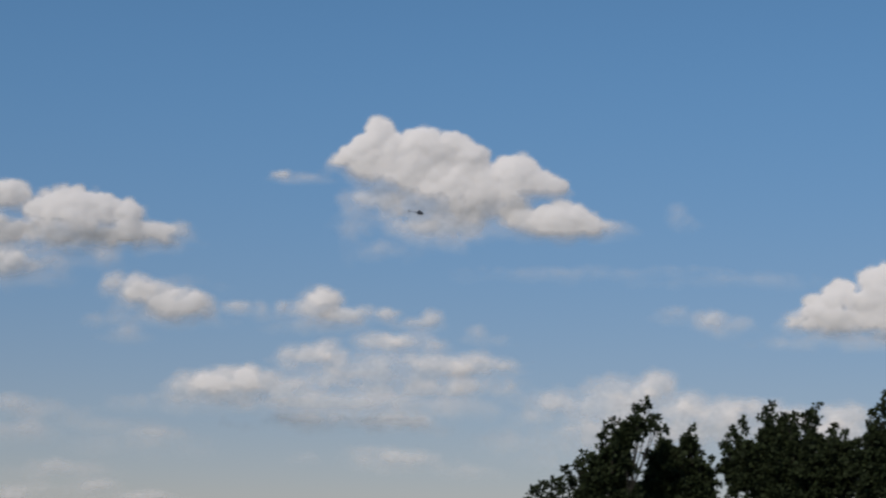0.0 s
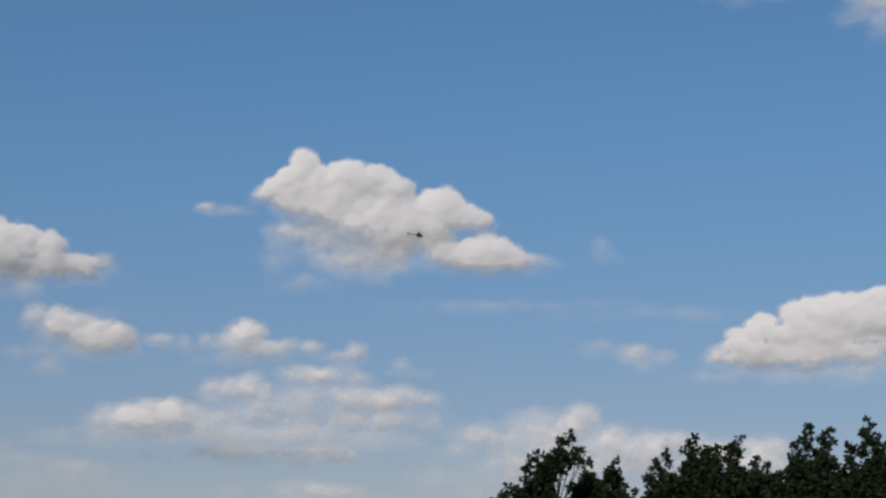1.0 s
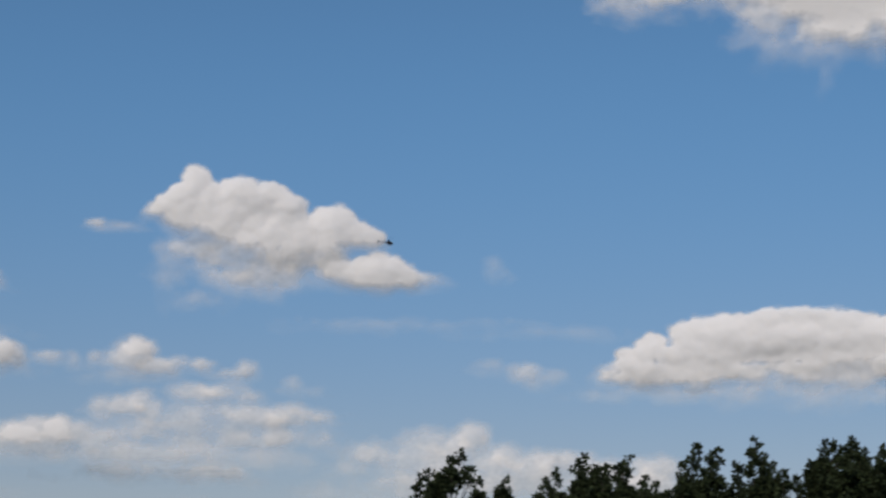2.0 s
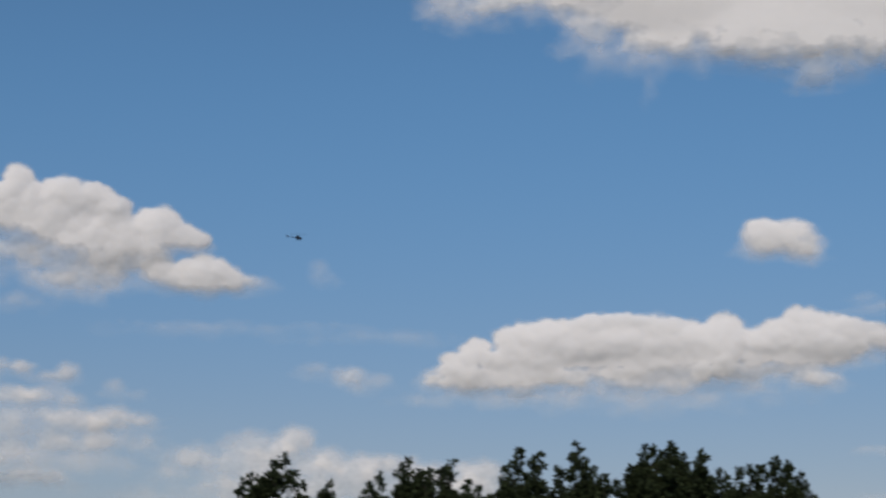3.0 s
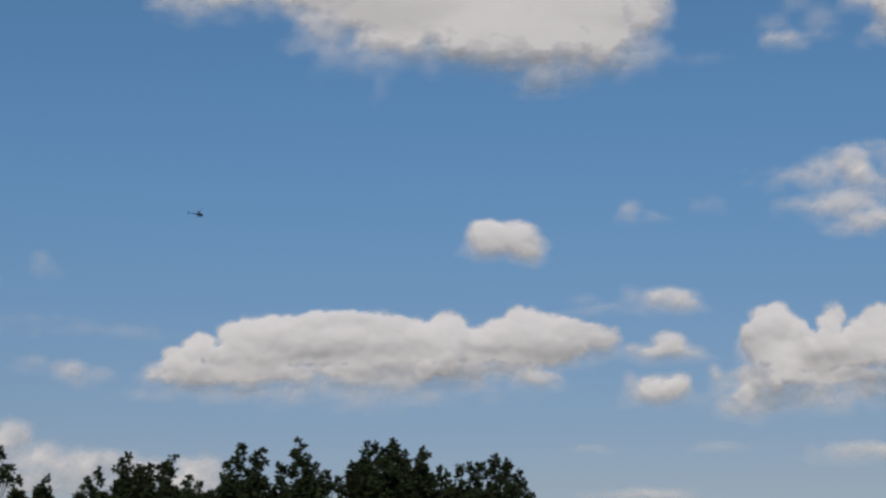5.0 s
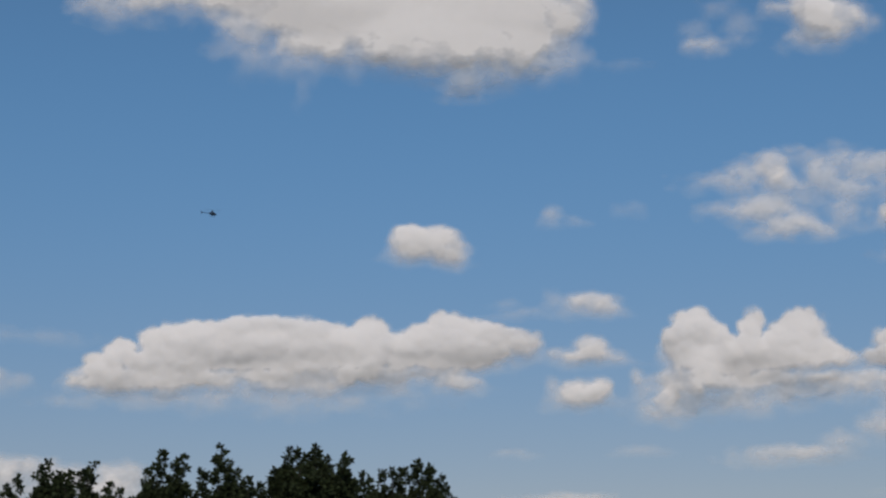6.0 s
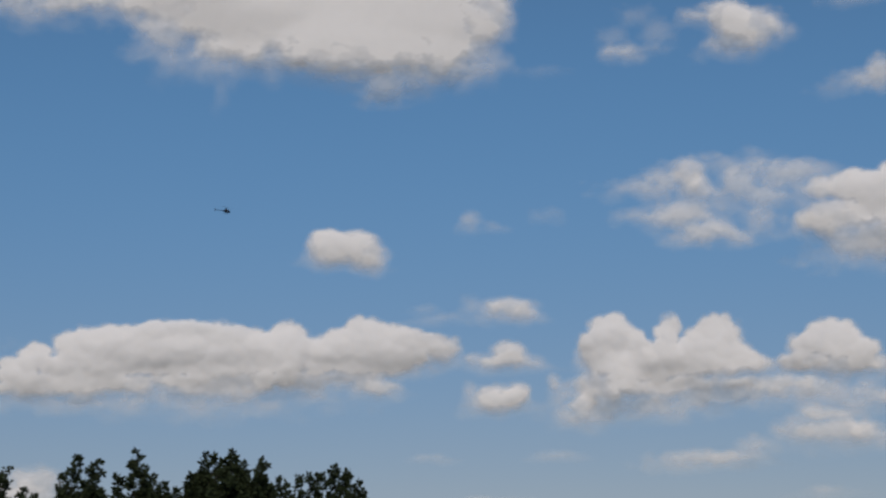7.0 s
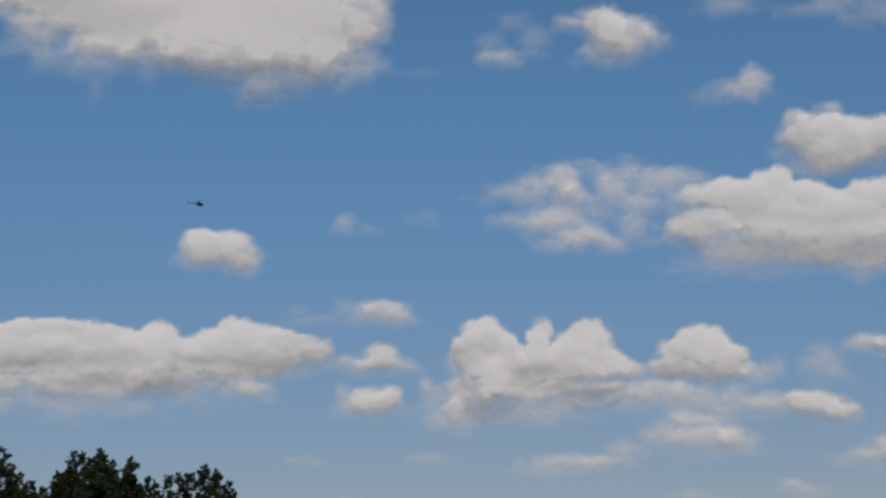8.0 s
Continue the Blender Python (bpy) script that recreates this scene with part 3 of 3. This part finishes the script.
def tree(label, azimuth, distance, height, lobes, shoots, seed):
    """A broadleaf tree: lobes (across, up, half width, half height) fill its crown, upright shoots (across, top, length) rise from it."""
    rng = np.random.default_rng(seed)
    b = radians(azimuth)
    root = tagged(new("tree"), label, "tree", "row of trees")
    root.matrix_basis = pose(math.sin(b) * distance, math.cos(b) * distance, 0, 0, 0, -azimuth)
    bm = bmesh.new()
    low = min(l[1] - l[3] for l in lobes)
    lean = [Vector((math.sin(i * 0.9 + seed) * 0.06 * i, math.cos(i * 1.3 + seed) * 0.06 * i, (low + 1.2) * i / 5)) for i in range(6)]
    tube(bm, lean, [0.19 - 0.018 * i + (0.07 if i == 0 else 0) for i in range(6)], 10)
    part("trunk", bm, BARK, root)
    fork = lean[-1]
    spots, radii, ways = [], [], []
    # short side shoots break the outline of the crown
    shoots = list(shoots)
    for across, up, rx, rz in lobes:
        for _ in range(int(7 * rx)):
            s = rng.uniform(-0.95, 0.95)
            shoots.append((across + s * rx, up + rz * math.sqrt(1 - s * s) + rng.uniform(-0.12, 0.2), rng.uniform(0.3, 0.6)))
    for across, top, length in shoots:
        deep = rng.uniform(-0.45, 0.45)
        foot = Vector((across + rng.normal() * 0.12, deep, top - length))
        tip = Vector((across, deep + rng.normal() * 0.05, top - 0.06))
        # the limb runs up inside the nearest lobe below it
        below = min(lobes, key=lambda l: math.hypot(l[0] - across, 1.5 * max(0, l[1] - foot.z)) - 0.5 * l[2])
        mid = Vector((below[0], deep * 0.5, min(below[1], foot.z)))
        limb = bmesh.new()
        tube(limb, [fork - Vector((0, 0, 0.1)), mid, foot, foot.lerp(tip, 0.5), tip], [0.04, 0.024, 0.015, 0.01, 0.005], 5)
        part("limb", limb, BARK, root)
        # round leafy tufts stand along the shoot, smallest at its tip, with gaps between them
        down, turn = 0.07, rng.uniform(0, math.tau)
        while down < length + 0.1:
            s = down / length
            p = tip.lerp(foot, s)
            turn += 2.4
            aside = (0.02 + 0.2 * min(s, 1.2)) * rng.uniform(0.5, 1.4)
            size = 0.055 + 0.07 * min(s, 1) * rng.uniform(0.5, 1.4)
            for _ in range(int(3 + 60 * size)):
                q = rng.normal(size=3) * size * 0.55
                spots.append((p.x + math.cos(turn) * aside + q[0], p.y + math.sin(turn) * aside + q[1], p.z + q[2]))
                radii.append(rng.uniform(0.03, 0.06))
                ways.append((math.cos(turn) * 0.6 + q[0] * 4, math.sin(turn) * 0.6 + q[1] * 4, 0.5 + q[2] * 4))
            down += size * rng.uniform(1.9, 3.6)
    for across, up, rx, rz in lobes:
        # a loose dark heart, and leaf clumps that stand out round it
        count = int(800 * rx * rz)
        q = rng.normal(size=(count, 3))
        q /= np.linalg.norm(q, axis=1)[:, None]
        q *= rng.uniform(0.1, 0.74, (count, 1)) ** 0.9
        for d in q:
            spots.append((across + d[0] * rx, d[1] * min(rx, 1.3), up + d[2] * rz))
            radii.append(rng.uniform(0.07, 0.14))
            ways.append((d[0], d[1], d[2] * 0.5 + 0.5))
        for _ in range(int(26 * (rx + rz))):
            d = rng.normal(size=3)
            d *= rng.uniform(0.6, 1.08) / np.linalg.norm(d)
            clump = rng.uniform(0.05, 0.13)
            for _ in range(int(4 + 70 * clump)):
                o = rng.normal(size=3) * clump * 0.6
                spots.append((across + d[0] * rx + o[0], d[1] * min(rx, 1.3) + o[1], up + d[2] * rz + o[2]))
                radii.append(rng.uniform(0.03, 0.06))
                ways.append((d[0], d[1], d[2] * 0.5 + 0.5))
    v, f = leaves(np.array(spots), np.array(radii), np.array(ways), rng, per=5, length=0.13)
    me = bpy.data.meshes.new("crown")
    me.from_pydata(v.tolist(), [], f.tolist())
    me.materials.append(LEAF)
    crown = new("crown", me)
    crown.parent = root
    tagged(crown, "dense dark green leaves in upright tufts", kind="stuff")
    return root



tree("slender dark green tree with loose open leafy shoots", 5.28, 58, 7.0,
     [(-1.16, 4.08, 0.30, 0.29), (-0.65, 4.53, 0.47, 0.58), (-0.18, 4.53, 0.46, 0.74), (-0.21, 5.17, 0.37, 0.34), (0.04, 5.65, 0.27, 0.31), (0.24, 6.05, 0.15, 0.19), (0.19, 3.95, 0.37, 0.51), (-0.51, 3.44, 1.18, 0.71), (-1.95, 3.47, 0.68, 0.37)],
     [(0.75, 7.01, 1.02), (0.46, 6.87, 0.85), (1.07, 6.54, 0.51), (-0.30, 6.44, 0.58), (-0.04, 6.36, 0.61), (-0.55, 5.95, 0.58), (-1.13, 5.45, 0.88), (-1.36, 5.16, 0.68), (-1.65, 4.92, 0.81), (-2.12, 4.61, 0.68), (-2.43, 4.54, 0.76), (-2.66, 4.33, 0.51), (0.33, 6.51, 0.68), (0.60, 6.43, 0.59), (0.87, 6.36, 0.51), (-0.26, 6.12, 0.68), (-0.85, 5.37, 0.61), (-1.87, 4.51, 0.61), (-1.50, 4.68, 0.68)], seed=98)
tree("bushy dark green tree with leafy upright shoots", 7.09, 60, 6.3,
     [(-0.86, 4.39, 0.45, 0.52), (-0.65, 4.86, 0.38, 0.66), (-0.13, 4.79, 0.56, 0.73), (0.38, 4.62, 0.45, 0.63), (-0.60, 5.41, 0.24, 0.38), (0.15, 5.66, 0.16, 0.31), (-1.07, 3.95, 0.42, 0.52), (-0.35, 3.58, 1.04, 0.78), (0.69, 4.06, 0.38, 0.52)],
     [(-0.72, 6.04, 0.77), (-0.51, 5.90, 0.60), (0.22, 6.38, 0.84), (-0.02, 5.94, 0.59), (0.53, 5.56, 0.66), (0.84, 5.42, 0.63), (-1.07, 5.55, 0.70), (0.29, 5.91, 0.59), (-0.30, 5.61, 0.63), (1.04, 5.18, 0.59)], seed=99)
tree("bushy dark green tree with leafy upright shoots", 10.19, 60, 7.1,
     [(-0.48, 5.08, 1.09, 1.02), (0.73, 5.04, 1.09, 1.02), (-0.25, 6.00, 0.53, 0.46), (-1.42, 5.02, 0.64, 0.81), (1.68, 5.15, 0.64, 0.78), (0.05, 3.82, 2.15, 1.20)],
     [(-0.54, 7.10, 1.21), (-0.79, 6.89, 1.10), (-1.39, 6.67, 1.21), (-1.69, 6.39, 0.99), (0.16, 6.82, 1.10), (0.44, 6.80, 1.10), (0.83, 7.11, 1.10), (0.65, 6.82, 1.10), (1.35, 6.47, 0.99), (1.65, 6.26, 0.88), (-1.97, 6.08, 0.66), (-0.15, 6.76, 0.99)], seed=99)
tree("dark green tree with two tall leafy leaders", 13.58, 57, 7.3,
     [(-0.41, 5.10, 0.67, 1.17), (1.20, 5.06, 0.80, 1.17), (0.45, 4.94, 1.26, 0.70), (-1.12, 4.93, 0.50, 0.84), (0.03, 3.73, 1.87, 1.20)],
     [(-0.58, 7.22, 1.47), (-0.71, 6.92, 1.26), (0.01, 7.03, 1.26), (-0.24, 6.76, 1.05), (-0.94, 6.63, 1.05), (1.12, 7.32, 1.57), (1.01, 6.93, 1.26), (1.33, 6.85, 1.26), (0.56, 6.60, 1.05), (1.63, 6.61, 1.15), (1.90, 6.39, 0.94), (0.76, 6.48, 0.94), (-1.09, 6.08, 0.84)], seed=100)
tree("broad rounded dark green tree with tufted top", 17.43, 59, 7.5,
     [(-0.02, 5.50, 1.39, 1.46), (-0.74, 5.50, 0.87, 1.15), (0.78, 5.42, 0.80, 1.21), (0.01, 4.22, 1.53, 1.20)],
     [(-0.72, 7.45, 1.08), (-0.49, 7.39, 0.98), (-0.27, 7.29, 0.87), (0.08, 7.48, 1.19), (0.20, 7.33, 0.98), (0.46, 7.19, 0.98), (1.02, 7.24, 1.30), (0.90, 7.05, 1.08), (-1.10, 6.82, 0.98), (-1.27, 6.56, 0.98), (-1.65, 6.39, 0.98), (1.29, 6.45, 1.08), (-0.09, 7.22, 0.87)], seed=101)
tree("lower dark green tree with several thin leafy shoots", 20.03, 61, 7.2,
     [(-0.07, 5.28, 0.90, 1.04), (0.91, 5.14, 0.65, 1.00), (-0.87, 5.14, 0.72, 0.83), (-0.01, 3.94, 1.50, 1.20)],
     [(0.57, 7.20, 1.23), (0.42, 7.02, 1.12), (0.96, 7.02, 1.12), (0.85, 6.84, 1.12), (-0.24, 6.97, 1.12), (-0.01, 6.91, 1.01), (-0.54, 6.88, 1.01), (0.17, 6.97, 1.01), (-1.19, 6.81, 1.01), (-1.05, 6.67, 0.90), (1.28, 6.73, 1.01), (1.19, 6.59, 0.90), (1.45, 6.43, 0.78), (1.59, 6.02, 0.56)], seed=102)

# ---- helicopter ----
PAINT = mottled("dark_blue_paint", (0.003, 0.006, 0.016), (0.006, 0.01, 0.024), 1.5, roughness=0.6, bump=0.02)
GLASS, _, _glass = material("tinted_glass", 0.05)
_glass.inputs["Base Color"].default_value = (0.02, 0.025, 0.03, 1)
_glass.inputs["Specular IOR Level"].default_value = 0.8
PAINT.node_tree.nodes["Principled BSDF"].inputs["Specular IOR Level"].default_value = 0.15
METAL = mottled("grey_metal", (0.02, 0.02, 0.024), (0.045, 0.045, 0.05), 3.0, roughness=0.4, bump=0.03, metallic=0.6)
BLADE = mottled("blade_paint", (0.02, 0.02, 0.022), (0.04, 0.04, 0.042), 2.0, roughness=0.5, bump=0.02)


def loft(bm, sections, sides=20):
    """Closed skin through ovals (x, z, half width, half height)."""
    rings = []
    for x, z, w, h in sections:
        rings.append([bm.verts.new((x, w * math.cos(math.tau * j / sides), z + h * math.sin(math.tau * j / sides))) for j in range(sides)])
    for p, q in zip(rings, rings[1:]):
        for j in range(sides):
            bm.faces.new((p[j], p[(j + 1) % sides], q[(j + 1) % sides], q[j]))
    bm.faces.new(rings[0][::-1])
    bm.faces.new(rings[-1])
    bmesh.ops.recalc_face_normals(bm, faces=bm.faces)


def slab(bm, outline, thickness, axis="y"):
    """A plate with bevelled edges: outline points in the plane across the axis."""
    def at(p, s):
        return (p[0], s, p[1]) if axis == "y" else (p[0], p[1], s)
    cx, cz = sum(p[0] for p in outline) / len(outline), sum(p[1] for p in outline) / len(outline)
    small = [(cx + (p[0] - cx) * 0.93, cz + (p[1] - cz) * 0.93) for p in outline]
    rows = [[bm.verts.new(at(p, s)) for p in pts] for pts, s in ((small, -thickness / 2), (outline, -thickness / 6), (outline, thickness / 6), (small, thickness / 2))]
    n = len(outline)
    for p, q in zip(rows, rows[1:]):
        for j in range(n):
            bm.faces.new((p[j], p[(j + 1) % n], q[(j + 1) % n], q[j]))
    bm.faces.new(rows[0][::-1])
    bm.faces.new(rows[-1])
    bmesh.ops.recalc_face_normals(bm, faces=bm.faces)


def helicopter():
    """A light four-seat helicopter: nose towards +x, mast at the origin's top."""
    root = tagged(new("helicopter"), "small dark helicopter flying nose first in the sky", "helicopter")
    bm = bmesh.new()
    loft(bm, [(2.35, -0.55, 0.05, 0.05), (2.25, -0.52, 0.28, 0.24), (1.95, -0.42, 0.5, 0.48), (1.4, -0.25, 0.63, 0.72), (0.6, -0.12, 0.66, 0.88),
              (-0.2, -0.12, 0.64, 0.88), (-0.9, -0.05, 0.5, 0.68), (-1.5, 0.08, 0.32, 0.42), (-1.9, 0.15, 0.18, 0.22)])
    body = part("fuselage", bm, PAINT, root)
    bm = bmesh.new()
    loft(bm, [(2.18, -0.3, 0.3, 0.1), (2.0, -0.15, 0.47, 0.25), (1.5, 0.06, 0.63, 0.42), (0.95, 0.18, 0.67, 0.5), (0.85, 0.18, 0.6, 0.45)])
    part("windscreen", bm, GLASS, body, "dark tinted windscreen")
    for side in (1, -1):
        for x0, x1 in ((0.15, 0.78), (-0.5, 0.05)):
            bm = bmesh.new()
            slab(bm, [(x0, 0.02), (x1, 0.02), (x1 - 0.06, 0.52), (x0 + 0.06, 0.56)], 0.05)
            for v in bm.verts:
                v.co.y += side * (0.655 - 0.12 * max(0, v.co.z) - 0.05 * (x0 < 0))
            part("side_window", bm, GLASS, body)
    bm = bmesh.new()
    loft(bm, [(-1.7, 0.14, 0.2, 0.22), (-2.6, 0.22, 0.17, 0.19), (-4.2, 0.34, 0.14, 0.15), (-5.9, 0.46, 0.1, 0.11), (-6.1, 0.47, 0.04, 0.04)], 14)
    part("tail_boom", bm, PAINT, root)
    for outline in ([(-5.5, 0.48), (-6.05, 0.5), (-6.6, 1.3), (-6.15, 1.3)], [(-5.6, 0.42), (-6.1, 0.4), (-6.45, -0.2), (-6.05, -0.2)]):
        bm = bmesh.new()
        slab(bm, outline, 0.08)
        part("tail_fin", bm, PAINT, root)
    bm = bmesh.new()
    slab(bm, [(-5.35, 0.15), (-5.35, 0.95), (-5.75, 0.95), (-5.75, 0.15)], 0.05, "z")
    for v in bm.verts:
        v.co.z += 0.47
    part("stabiliser", bm, PAINT, root)
    # tall mast with its fairing
    bm = bmesh.new()
    loft(bm, [(0.42, 0.9, 0.05, 0.3), (0.2, 0.98, 0.16, 0.55), (-0.2, 0.98, 0.2, 0.62), (-0.55, 0.9, 0.12, 0.42), (-0.75, 0.8, 0.04, 0.2)], 14)
    part("mast_fairing", bm, PAINT, root)
    bm = bmesh.new()
    bmesh.ops.create_cone(bm, cap_ends=True, segments=12, radius1=0.07, radius2=0.06, depth=0.7, matrix=Matrix.Translation((-0.1, 0, 1.6)))
    part("mast", bm, METAL, root)
    # skids
    for side in (0.95, -0.95):
        bm = bmesh.new()
        tube(bm, [Vector((1.75, side, -1.28)), Vector((1.5, side, -1.42)), Vector((1.2, side, -1.46)), Vector((-1.4, side, -1.46))], [0.045] * 4, 8)
        part("skid", bm, METAL, root)
        for x in (0.85, -0.75):
            bm = bmesh.new()
            tube(bm, [Vector((x, side * 0.4, -0.85)), Vector((x, side * 0.8, -1.1)), Vector((x, side, -1.45))], [0.05, 0.045, 0.04], 8)
            part("skid_strut", bm, METAL, root)
    # main rotor: hub and two blades on one turning part
    bm = bmesh.new()
    bmesh.ops.create_cone(bm, cap_ends=True, segments=12, radius1=0.14, radius2=0.09, depth=0.18)
    rotor = part("main_rotor", bm, METAL, root)
    for side in (1, -1):
        bm = bmesh.new()
        slab(bm, [(side * 0.15, -0.06), (side * 0.7, -0.13), (side * 5.0, -0.13), (side * 5.0, 0.12), (side * 0.7, 0.12), (side * 0.15, 0.06)], 0.035, "z")
        for v in bm.verts:
            v.co.z += 0.004 * v.co.x ** 2
        part("rotor_blade", bm, BLADE, rotor)
    bm = bmesh.new()
    bmesh.ops.create_cone(bm, cap_ends=True, segments=10, radius1=0.07, radius2=0.05, depth=0.2, matrix=Matrix.Rotation(radians(90), 4, "X"))
    tail = part("tail_rotor", bm, METAL, root)
    for side in (1, -1):
        bm = bmesh.new()
        slab(bm, [(-0.06, side * 0.05), (0.06, side * 0.05), (0.065, side * 0.74), (-0.065, side * 0.74)], 0.02)
        part("tail_blade", bm, BLADE, tail)
    return root, rotor, tail


HELICOPTER, ROTOR, TAIL_ROTOR = helicopter()
# seconds, and the helicopter's place
FLIGHT = [
    (0.0, -15.6, 1049.9, 201.2),
    (0.5, 4.6, 1050.0, 204.5),
    (1.0, 25.8, 1049.7, 207.8),
    (1.5, 47.0, 1048.9, 211.3),
    (3.0, 114.9, 1043.7, 219.8),
    (3.5, 138.3, 1040.9, 222.4),
    (4.0, 162.6, 1037.3, 225.1),
    (4.5, 186.8, 1033.2, 228.0),
    (6.0, 260.3, 1017.2, 234.8),
    (6.5, 285.7, 1010.4, 237.1),
    (7.0, 311.6, 1002.7, 239.2),
    (7.5, 337.3, 994.3, 241.0),
    (8.0, 363.9, 984.9, 242.9)]


def motions():
    rows = []
    for i, (t, x, y, z) in enumerate(FLIGHT):
        p, q = FLIGHT[max(i - 1, 0)], FLIGHT[min(i + 1, len(FLIGHT) - 1)]
        rows.append((t, pose(x, y, z, 0, 1.5, math.degrees(math.atan2(q[2] - p[2], q[1] - p[1])))))
    walk(HELICOPTER, rows)
    spin = range(0, 8 * FPS + 1)
    walk(ROTOR, [(i / FPS, pose(-0.1, 0, 2.0, 0, 0, 80 * i)) for i in spin])
    walk(TAIL_ROTOR, [(i / FPS, pose(-5.98, -0.2, 0.47, 0, 85 * i, 0)) for i in spin])


motions()
